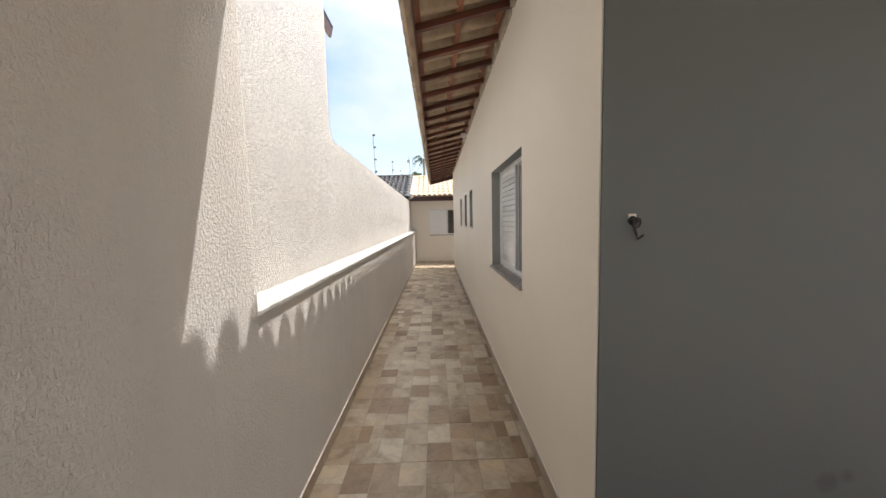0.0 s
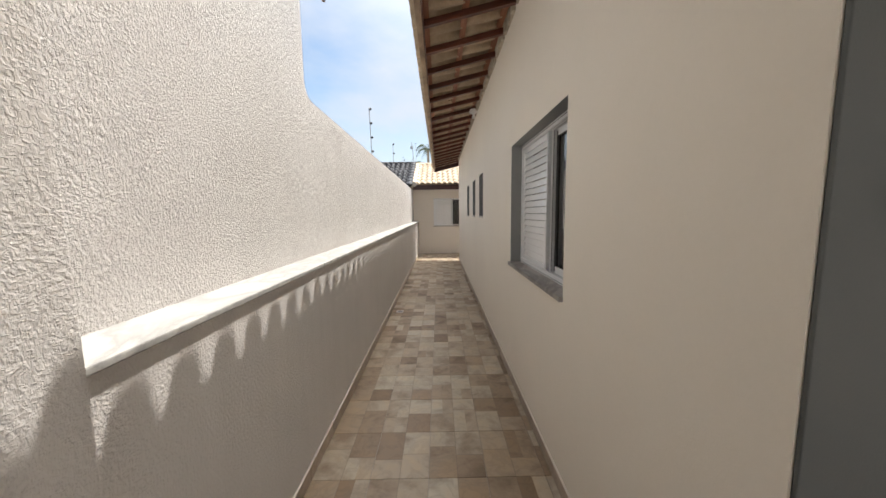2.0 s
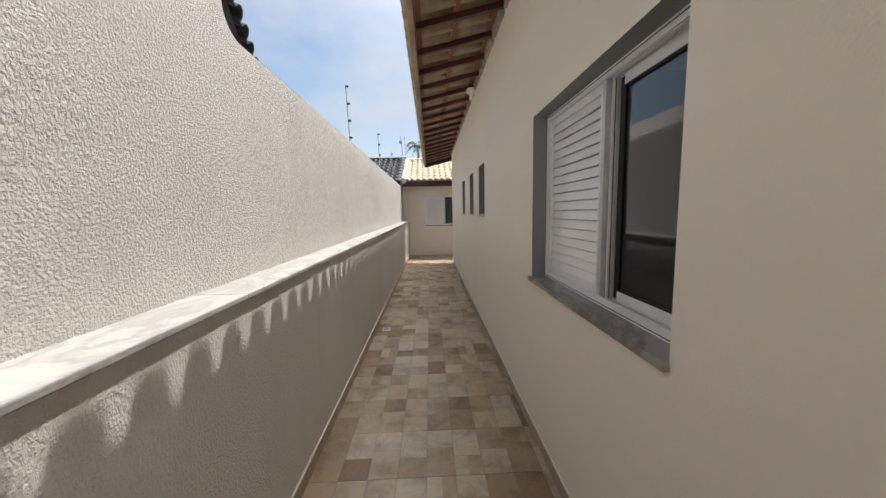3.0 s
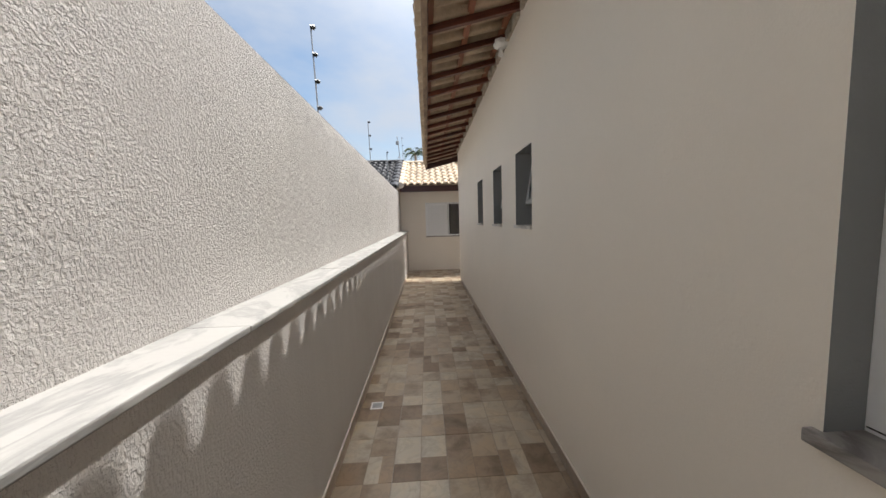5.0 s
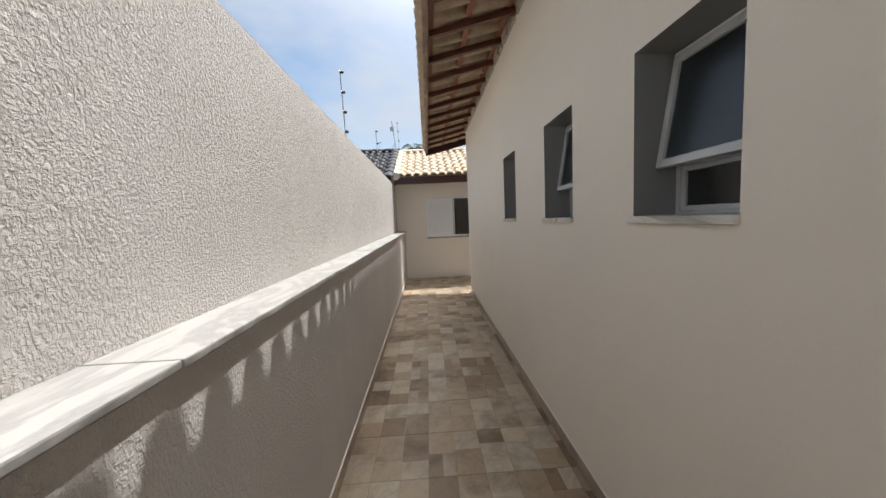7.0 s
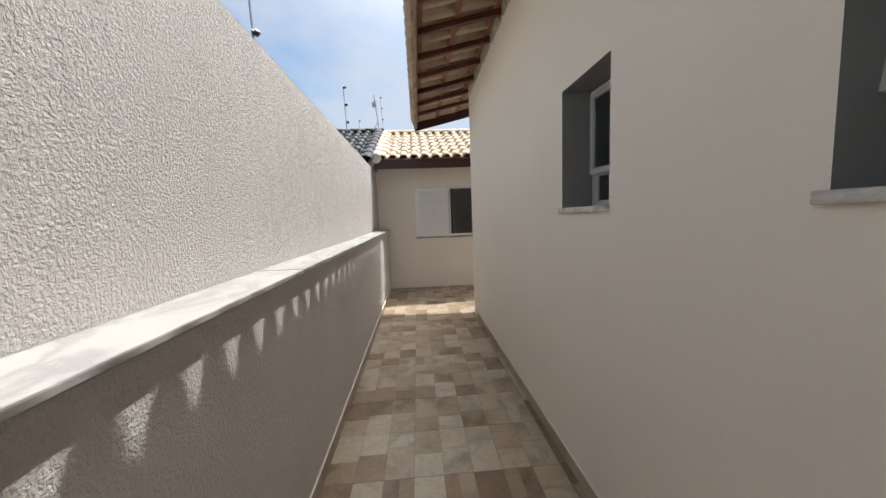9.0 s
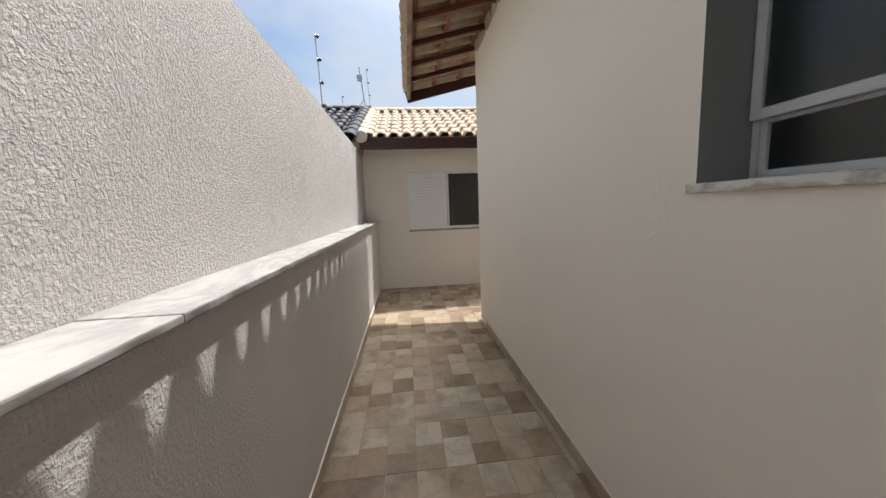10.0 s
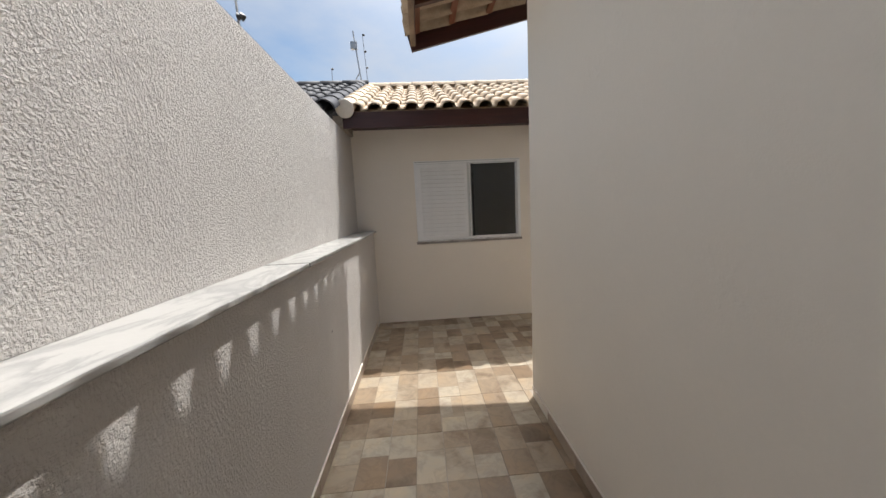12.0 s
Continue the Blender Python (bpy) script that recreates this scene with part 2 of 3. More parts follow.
BARK = plain("palm_bark", (0.16, 0.13, 0.10), (0.28, 0.24, 0.19), 14, 0.95, 0.01)
FROND = plain("palm_leaf", (0.022, 0.045, 0.012), (0.04, 0.075, 0.02), 3, 0.55, 0)
LEAF = plain("tree_leaf", (0.03, 0.07, 0.018), (0.06, 0.11, 0.03), 5, 0.6, 0)


def glass(name, rough, tint):
    k = Mat(name, rough)
    k.colour(tint)
    k.b.inputs["Transmission Weight"].default_value = 1.0
    k.b.inputs["IOR"].default_value = 1.5
    return k.m


GLASS = glass("smoked_glass", 0.0, (0.55, 0.58, 0.58))
FROST = glass("frosted_glass", 0.28, (0.42, 0.47, 0.48))


# ---- building helpers ----
def mesh_of(bm, name, *mats):
    me = bpy.data.meshes.new(name)
    bmesh.ops.recalc_face_normals(bm, faces=bm.faces)
    bm.to_mesh(me)
    bm.free()
    for m in mats:
        me.materials.append(m)
    return me


def thing(name, bm, mats, label, category, group="", kind=""):
    mats = mats if isinstance(mats, (list, tuple)) else [mats]
    return tagged(new(name, mesh_of(bm, name, *mats)), label, category, group, kind)


def part(name, bm, material, parent, label=""):
    ob = new(name, bm if isinstance(bm, bpy.types.Mesh) else mesh_of(bm, name, material))
    ob.parent = parent
    return tagged(ob, label)


def box(lo, hi, bevel=0.0, bm=None):
    """A box from corner to corner, its edges rounded off by bevel."""
    own = bmesh.new()
    bmesh.ops.create_cube(own, size=1)
    for v in own.verts:
        v.co = Vector([(a + b) / 2 + c * (b - a) for a, b, c in zip(lo, hi, v.co)])
    if bevel:
        bmesh.ops.bevel(own, geom=own.edges[:], offset=bevel, segments=2, affect="EDGES", profile=0.6)
    if bm is None:
        return own
    me = bpy.data.meshes.new("tmp")
    own.to_mesh(me)
    own.free()
    bm.from_mesh(me)
    bpy.data.meshes.remove(me)
    return bm


def tube(points, radius, sides=8, bm=None, taper=1.0):
    """A round bar along points."""
    bm = bm or bmesh.new()
    rings = []
    for i, p in enumerate(points):
        p = Vector(p)
        d = (Vector(points[min(i + 1, len(points) - 1)]) - Vector(points[max(i - 1, 0)])).normalized()
        a = d.orthogonal().normalized() if abs(d.z) < 0.99 else Vector((1, 0, 0))
        b = d.cross(a).normalized()
        r = radius * (1 + (taper - 1) * i / max(1, len(points) - 1))
        rings.append([bm.verts.new(p + r * (math.cos(2 * math.pi * k / sides) * a + math.sin(2 * math.pi * k / sides) * b)) for k in range(sides)])
    for r0, r1 in zip(rings, rings[1:]):
        for k in range(sides):
            bm.faces.new((r0[k], r0[(k + 1) % sides], r1[(k + 1) % sides], r1[k]))
    bm.faces.new(rings[0][::-1])
    bm.faces.new(rings[-1])
    return bm


def turned(profile, sides=20, bm=None):
    """A body of revolution about z from (radius, height) pairs."""
    bm = bm or bmesh.new()
    rings = [[bm.verts.new((r * math.cos(2 * math.pi * k / sides), r * math.sin(2 * math.pi * k / sides), z)) for k in range(sides)] for r, z in profile]
    for r0, r1 in zip(rings, rings[1:]):
        for k in range(sides):
            bm.faces.new((r0[k], r0[(k + 1) % sides], r1[(k + 1) % sides], r1[k]))
    bm.faces.new(rings[0][::-1])
    bm.faces.new(rings[-1])
    return bm


def pierced(u0, u1, z0, z1, d0, d1, holes, place):
    """A wall with openings: place(u, d, z) gives the world point. Slot 1 is the reveals."""
    bm = bmesh.new()
    us = sorted({u0, u1, *[h[0] for h in holes], *[h[1] for h in holes]})
    zs = sorted({z0, z1, *[h[2] for h in holes], *[h[3] for h in holes]})
    cache = {}

    def vert(u, d, z):
        key = (round(u, 5), round(d, 5), round(z, 5))
        if key not in cache:
            cache[key] = bm.verts.new(place(u, d, z))
        return cache[key]

    def solid(i, j):
        if not (0 <= i < len(us) - 1 and 0 <= j < len(zs) - 1):
            return False
        u, z = (us[i] + us[i + 1]) / 2, (zs[j] + zs[j + 1]) / 2
        return not any(a < u < b and c < z < d for a, b, c, d in holes)

    def face(slot, *pts):
        bm.faces.new([vert(*p) for p in pts]).material_index = slot

    for i in range(len(us) - 1):
        for j in range(len(zs) - 1):
            if not solid(i, j):
                continue
            a, b, c, d = us[i], us[i + 1], zs[j], zs[j + 1]
            face(0, (a, d0, c), (b, d0, c), (b, d0, d), (a, d0, d))
            face(0, (a, d1, c), (a, d1, d), (b, d1, d), (b, d1, c))
            for ok, p, q in ((solid(i - 1, j), (a, c), (a, d)), (solid(i + 1, j), (b, c), (b, d)), (solid(i, j - 1), (a, c), (b, c)), (solid(i, j + 1), (a, d), (b, d))):
                if not ok:
                    inner = u0 < (p[0] + q[0]) / 2 < u1 and z0 < (p[1] + q[1]) / 2 < z1
                    face(1 if inner else 0, (p[0], d0, p[1]), (q[0], d0, q[1]), (q[0], d1, q[1]), (p[0], d1, p[1]))
    return bm


# ---- plan, in metres ----
XL, XU, XR, XP = -0.449, -0.637, 0.938, -0.414        # lower left wall, wall above the ledge, house wall
Y_PIL, Y_TALL, Y_FRONT, Y_REAR, Y_FAR = 2.375, 4.17, 2.277, 12.09, 13.99
LEDGE, TOP = 1.188, 2.330                # at the porch end; both climb a little against the paving
CLIMB = 0.0022
W1 = (3.386, 4.626, 1.057, 2.062)
W2 = (6.478, 6.922, 1.449, 2.068)
W3 = (7.462, 7.896, 1.449, 2.068)
W4 = (8.635, 9.080, 1.449, 2.068)
WF = (0.108, 1.452, 1.035, 2.045)

# ground under everything
tagged(new("ground", mesh_of(box((-400, -400, -0.6), (400, 400, -0.03)), "ground", EARTH)), "pale bare ground around the houses", "ground", kind="structure")

# paved floor bed; the tiles are at the end of the file
floor = thing("floor", box((-0.95, -5.0, -0.028), (6.0, Y_FAR, -0.004)), GROUT, "grey-brown grout bed of the tiled side passage", "floor", kind="structure")

def climbing(bm, above):
    """Lifts what lies above a height by the slight fall of the paving."""
    for v in bm.verts:
        if v.co.z > above:
            v.co.z += CLIMB * (v.co.y - Y_PIL)
    return bm


# left boundary wall: porch part, low part under the ledge, wall above
thing("wall_porch_left", box((-0.95, -5.0, -0.02), (XP, Y_PIL, 2.62), 0.006), STUCCO_PORCH, "off-white rough plastered wall of the porch", "wall", kind="structure")
thing("wall_left_low", climbing(box((-0.95, Y_PIL, -0.02), (XL, Y_FAR, LEDGE - 0.0245)), 0.5), STUCCO_LOW, "off-white rough plastered low wall under a ledge", "wall", kind="structure")


def upper_wall():
    """The wall above the ledge: tall by the porch, stepping down with a rounded shoulder."""
    bm = bmesh.new()
    r = 0.13
    out = [(Y_PIL, LEDGE), (Y_FAR, LEDGE), (Y_FAR, TOP), (Y_TALL + r, TOP)]
    out += [(Y_TALL + r - r * math.sin(a), TOP + r - r * math.cos(a)) for a in [i * math.pi / 12 for i in range(1, 7)]]
    out += [(Y_TALL, 4.4), (Y_PIL, 4.4)]
    a = [bm.verts.new((XU, y, z)) for y, z in out]
    b = [bm.verts.new((XU - 0.16, y, z)) for y, z in out]
    bm.faces.new(a)
    bm.faces.new(b[::-1])
    for i in range(len(out)):
        j = (i + 1) % len(out)
        bm.faces.new((a[i], b[i], b[j], a[j]))
    return bm


thing("wall_left_high", climbing(upper_wall(), 0.5), STUCCO, "off-white rough plastered boundary wall stepping down in height", "wall", kind="structure")

# house on the right: side wall with four openings, grey porch front, rear wall
side = pierced(Y_FRONT, Y_REAR, -0.02, 3.16, XR, XR + 0.24, [W1, W2, W3, W4], lambda u, d, z: (d, u, z))
thing("wall_house_side", side, [BEIGE, REVEAL], "smooth beige painted house wall with grey window reveals", "wall", kind="structure")
thing("wall_porch_front", box((XR + 0.004, Y_FRONT - 0.012, -0.02), (6.0, Y_FRONT - 0.001, 2.62), 0.003), GREY, "dark grey painted wall under the porch roof", "wall", kind="structure")
thing("wall_house_front", box((XR + 0.24, Y_FRONT, -0.02), (6.0, Y_FRONT + 0.2, 3.16)), BEIGE, "beige painted house wall", "wall", kind="structure")
thing("wall_house_rear", box((XR + 0.24, Y_REAR - 0.2, -0.02), (6.0, Y_REAR, 3.16)), BEIGE, "beige painted rear house wall", "wall", kind="structure")
thing("wall_house_inner", box((4.2, Y_FRONT + 0.2, -0.02), (4.35, Y_REAR - 0.2, 2.75)), ROOM, "plain wall inside the dark rooms", "wall", kind="structure")
for y in (5.6, 7.2, 8.3, 10.2):
    thing("wall_partition", box((XR + 0.24, y - 0.06, 0.03), (4.2, y + 0.06, 2.7)), ROOM, "plain partition inside the dark rooms", "wall", kind="structure")
thing("floor_inside", box((XR + 0.24, Y_FRONT + 0.2, -0.02), (4.2, Y_REAR - 0.2, 0.03)), ROOM, "plain floor of the dark rooms", "floor", kind="structure")
thing("ceiling_inside", box((XR + 0.24, Y_FRONT + 0.2, 2.7), (4.2, Y_REAR - 0.2, 2.8)), CEIL, "plain ceiling of the dark rooms", "ceiling", kind="structure")

# porch roof slab and its far sides
thing("ceiling_porch", box((-0.95, -0.9, 2.62), (3.4, 2.385, 2.76)), CEIL, "white painted slab of the porch roof", "ceiling", kind="structure")
thing("wall_porch_right", box((6.0, -5.0, -0.02), (6.2, Y_FAR, 3.16)), BEIGE, "beige painted wall closing the lot", "wall", kind="structure")
thing("wall_street", box((-0.95, -5.2, -0.02), (6.2, -5.0, 2.0)), BEIGE, "beige painted street wall", "wall", kind="structure")

# house across the end
far = pierced(-0.95, 6.0, -0.02, 2.50, Y_FAR, Y_FAR + 0.2, [WF], lambda u, d, z: (u, d, z))
thing("wall_far", far, [FAR_PAINT, FAR_PAINT], "smooth beige painted wall closing the passage", "wall", kind="structure")
thing("wall_far_room", box((-0.95, Y_FAR + 3.2, -0.02), (6.0, Y_FAR + 3.3, 2.5)), ROOM, "plain wall inside the dark far room", "wall", kind="structure")
thing("wall_far_room", box((-0.95, Y_FAR + 0.2, -0.02), (-0.85, Y_FAR + 3.2, 2.5)), ROOM, "plain wall inside the dark far room", "wall", kind="structure")
thing("wall_far_room", box((5.9, Y_FAR + 0.2, -0.02), (6.0, Y_FAR + 3.2, 2.5)), ROOM, "plain wall inside the dark far room", "wall", kind="structure")
thing("ceiling_far_room", box((-0.95, Y_FAR + 0.2, 2.5), (6.0, Y_FAR + 3.3, 2.54)), CEIL, "plain ceiling of the dark far room", "ceiling", kind="structure")

# marble coping on the ledge, slab by slab
cuts = [Y_PIL] + [5.09 + 1.28 * k for k in range(-1, 7)] + [Y_FAR - 0.002]
cuts = sorted(c for c in cuts if Y_PIL <= c <= Y_FAR)
for k, (a, b) in enumerate(zip(cuts, cuts[1:])):
    bm = box((XU - 0.012, a + 0.0002, LEDGE - 0.023), (XL + 0.0165 + 0.0028 * k + 0.0015 * math.sin(5 * k), b - 0.0002, LEDGE + 0.0015 * math.sin(3 * k)), 0.005)
    thing("coping_slab", climbing(bm, 0.5), MARBLE, "white veined marble coping slab on the low wall", "coping", "coping slabs on the ledge", "structure")


# ---- windows ----
def bars(w, h, t, d0, d1, bevel=0.003, x0=0.0, z0=0.0):
    """A rectangular frame of bars t wide."""
    bm = bmesh.new()
    box((x0, d0, z0), (x0 + t, d1, z0 + h), bevel, bm)
    box((x0 + w - t, d0, z0), (x0 + w, d1, z0 + h), bevel, bm)
    box((x0 + t, d0, z0), (x0 + w - t, d1, z0 + t), bevel, bm)
    box((x0 + t, d0, z0 + h - t), (x0 + w - t, d1, z0 + h), bevel, bm)
    return bm


def sliding_window(name, w, h, label, split=0.535, rail=0.048):
    """Sliding window, local x to the viewer's right, y into the wall: louvred shutter over one half, glass in the other."""
    ob = tagged(new(name), label, "window", kind="structure")
    part("window_frame", bars(w, h, 0.034, 0.0, 0.09), ALU, ob, "white aluminium frame")
    mid = w * split
    lw = mid - 0.03
    shutter = part("shutter", bars(lw, h - 0.068, 0.042, 0.012, 0.036, 0.002, 0.034, 0.034), ALU, ob, "white louvred aluminium shutter")
    n = 17
    step = (h - 0.068 - 0.084) / n
    slat = box((0.034 + 0.040, -0.006, -0.0045), (0.034 + lw - 0.040, 0.006, 0.0045), 0.002)
    bmesh.ops.scale(slat, vec=(1, 1, step / 0.0092), verts=slat.verts[:])
    bmesh.ops.rotate(slat, cent=(0, 0, 0), matrix=Matrix.Rotation(radians(-17), 3, "X"), verts=slat.verts[:])
    slat_mesh = mesh_of(slat, "slat", SLAT)
    for k in range(n):
        part("slat", slat_mesh, None, shutter).location = (0, 0.022, 0.034 + 0.042 + (k + 0.5) * step)
    part("meeting_stile", box((mid - 0.008, 0.004, 0.034), (mid + 0.018, 0.046, h - 0.034), 0.002), ALU_GREY, ob, "grey aluminium meeting stile")
    part("gasket", box((mid + 0.018, 0.03, 0.034), (mid + 0.023, 0.062, h - 0.034)), GASKET, ob, "black rubber seal")
    part("stile", box((mid + 0.023, 0.026, 0.034), (mid + 0.037, 0.046, h - 0.034), 0.002), ALU, ob, "white aluminium inner stile")
    part("gasket", box((mid + 0.037, 0.034, 0.034), (mid + 0.041, 0.060, h - 0.034)), GASKET, ob, "black rubber seal")
    part("stile", box((mid + 0.041, 0.036, 0.034), (mid + 0.047, 0.060, h - 0.034), 0.001), ALU_GREY, ob, "grey aluminium edge")
    part("edge_band", box((mid + 0.047, 0.052, 0.034), (mid + 0.080, 0.066, h - 0.034)), GASKET, ob, "black edge band of the pane")
    gx = mid + 0.080
    for z, up in ((0.034, 1), (h - 0.034, -1)):
        for y, tall in ((0.010, 0.004), (0.030, 0.007), (0.048, 0.010)):
            part("track_rail", box((0.034, y, min(z, z + up * tall)), (w - 0.034, y + 0.003, max(z, z + up * tall))), ALU_GREY, ob)
    # thin black strips on the frame face, painting the shade of its slots
    for z in (0.012, h - 0.014):
        part("groove", box((0.004, -0.0012, z), (w - 0.004, 0.0004, z + 0.003)), GASKET, ob, "black strip standing in for the shade in a slot of the frame")
    bm = box((gx, 0.046, 0.034), (w - 0.034, 0.074, 0.034 + rail), 0.002)
    box((gx, 0.046, h - 0.034 - rail), (w - 0.034, 0.074, h - 0.034), 0.002, bm)
    box((w - 0.034 - rail, 0.046, 0.034 + rail), (w - 0.034, 0.074, h - 0.034 - rail), 0.002, bm)
    sash = part("sash", bm, ALU, ob, "white aluminium sash")
    part("glazing_bead", box((gx, 0.0445, 0.034 + rail - 0.001), (w - 0.034 - rail, 0.050, 0.034 + rail + 0.005)), GASKET, sash, "black glazing bead")
    part("glazing_bead", box((gx, 0.0445, h - 0.039 - rail), (w - 0.034 - rail, 0.050, h - 0.033 - rail)), GASKET, sash, "black glazing bead")
    pane = part("pane", box((gx, 0.058, 0.030 + rail), (w - 0.030 - rail, 0.063, h - 0.030 - rail)), GLASS, sash, "dark reflecting glass pane")
    pane.visible_shadow = False
    part("track", box((0.034, -0.004, 0.034), (w - 0.034, 0.008, 0.046), 0.002), ALU, ob)
    return ob


def awning_window(name, w, h, tilt, label):
    """Small window: top-hung sash above a fixed light; tilt in degrees swings its foot outwards."""
    ob = tagged(new(name), label, "window", kind="structure")
    low = h * 0.30
    part("window_frame", bars(w, h, 0.018, 0.0, 0.05, 0.002), ALU_GREY, ob, "satin aluminium frame")
    part("transom", box((0.018, 0.002, low), (w - 0.018, 0.048, low + 0.022), 0.002), ALU_GREY, ob)
    fixed = part("fixed_light", bars(w - 0.036, low - 0.018, 0.018, 0.008, 0.036, 0.002, 0.018, 0.018), ALU_GREY, ob)
    p = part("pane", box((0.034, 0.020, 0.034), (w - 0.034, 0.024, low - 0.016)), FROST, fixed, "dark frosted glass pane")
    p.visible_shadow = False
    part("head_cover", box((-0.004, -0.012, h - 0.034), (w + 0.004, 0.002, h - 0.004), 0.003), ALU, ob)
    sh = h - low - 0.012
    sash = part("awning_sash", bars(w - 0.012, sh, 0.030, -0.016, 0.012, 0.003, 0.006 - w / 2, -sh), ALU_GREY, ob, "satin aluminium top-hung sash")
    sash.matrix_local = pose(w / 2, -0.004, h - 0.02, -tilt, 0, 0)
    p = part("pane", box((0.034 - w / 2, -0.004, 0.028 - sh), (w / 2 - 0.034, 0.001, -0.030)), FROST, sash, "blue-grey frosted glass pane")
    p.visible_shadow = False
    return ob


w = sliding_window("window_1", W1[1] - W1[0], W1[3] - W1[2], "white aluminium sliding window, shutter half closed, in a grey reveal")
w.matrix_world = pose(XR + 0.088, W1[1], W1[2], 0, 0, -90)
thing("window_sill", box((XR - 0.022, W1[0] - 0.004, W1[2] - 0.026), (XR + 0.20, W1[1] + 0.022, W1[2] + 0.004), 0.005), SILL, "grey veined marble window sill", "sill", kind="structure")
aw = awning_window("window_2", W2[1] - W2[0], W2[3] - W2[2], 9.5, "small satin aluminium awning window standing ajar")
aw.matrix_world = pose(XR + 0.172, W2[1], W2[2], 0, 0, -90)
aw2 = copy_thing(aw, pose(XR + 0.172, W3[1] + 0.006, W3[2], 0, 0, -90))
aw2.name = "window_3"
cl = awning_window("window_4", W4[1] - W4[0], W4[3] - W4[2], 0, "small satin aluminium awning window, closed")
cl.matrix_world = pose(XR + 0.172, W4[1], W4[2], 0, 0, -90)
for o in (W2, W3, W4):
    thing("window_sill", box((XR - 0.018, o[0] - 0.004, o[2] - 0.024), (XR + 0.172, o[1] + 0.02, o[2] + 0.004), 0.004), SILL_W, "pale veined marble window sill", "sill", kind="structure")
wf = sliding_window("window_5", WF[1] - WF[0], WF[3] - WF[2], "white aluminium sliding window, shutter half closed, flush in the far wall", 0.50, 0.016)
wf.matrix_world = pose(WF[0], Y_FAR - 0.012, WF[2])
thing("window_sill", box((WF[0] - 0.012, Y_FAR - 0.02, WF[2] - 0.026), (WF[1] + 0.012, Y_FAR + 0.2, WF[2] + 0.004), 0.004), SILL, "grey marble window sill", "sill", kind="structure")


# ---- house roof over the passage ----
SLOPE, X_EAVE, Z_RAFT = 0.245, 0.176, 2.950
ANG = math.degrees(math.atan(SLOPE))
Y_VERGE = 12.98
roof = tagged(new("roof"), "cream clay tile roof on red-brown rafters overhanging the passage", "roof", kind="structure")


def raft_z(x):
    return Z_RAFT + SLOPE * (x - X_EAVE)


RAFT = 0.05
length = (1.10 - X_EAVE) / math.cos(math.atan(SLOPE))
rafter_mesh = mesh_of(box((0, -0.022, 0), (length, 0.022, RAFT), 0.003), "rafter", VARNISH)
y = 1.85
while y < Y_VERGE - 0.1:
    if not abs(y - 12.9) < 0.05:
        part("rafter", rafter_mesh, None, roof).matrix_local = pose(X_EAVE, y, Z_RAFT, 0, -ANG, 0)
    y += 0.442
for x in (X_EAVE + 0.045, X_EAVE + 0.36, X_EAVE + 0.70):
    b = part("batten", box((-0.027, 1.7, 0), (0.027, Y_VERGE - 0.03, 0.02), 0.002), BATTEN, roof)
    b.matrix_local = pose(x, 0, raft_z(x) + RAFT * 1.03, 0, -ANG, 0)
part("fascia_board", box((X_EAVE - 0.024, 1.7, Z_RAFT - 0.045), (X_EAVE + 0.020, Y_VERGE - 0.03, Z_RAFT + 0.062), 0.004), FASCIA, roof, "weathered tan wooden fascia board")
part("fascia_lining", box((X_EAVE + 0.0205, 1.7, Z_RAFT - 0.042), (X_EAVE + 0.028, Y_VERGE - 0.031, Z_RAFT + 0.06), 0.002), VARNISH, roof, "red-brown inner face of the fascia")
verge = box((0, -0.015, -0.08), ((6.2 - X_EAVE) / math.cos(math.atan(SLOPE)), 0.015, 0.11), 0.003)
part("barge_board", verge, FASCIA_RED, roof, "dark red-brown barge board").matrix_local = pose(X_EAVE - 0.03, Y_VERGE - 0.012, Z_RAFT - 0.005, 0, -ANG, 0)
# rough mortar filling between rafters at the wall head
bm = bmesh.new()
y = 1.85
while y < 12.0:
    if y > Y_FRONT:
        for k in range(5):
            yy = y + 0.06 + 0.075 * k
            own = 0.02 + 0.03 * random.random()
            box((XR + 0.012 - own, yy - 0.035, 3.10), (XR + 0.1, yy + 0.037, raft_z(XR) + RAFT + 0.04 - 0.02 * random.random()), 0.01, bm)
    y += 0.442
tagged(part("mortar_filling", bm, MORTAR, roof, "rough mortar between the rafters"), kind="stuff")


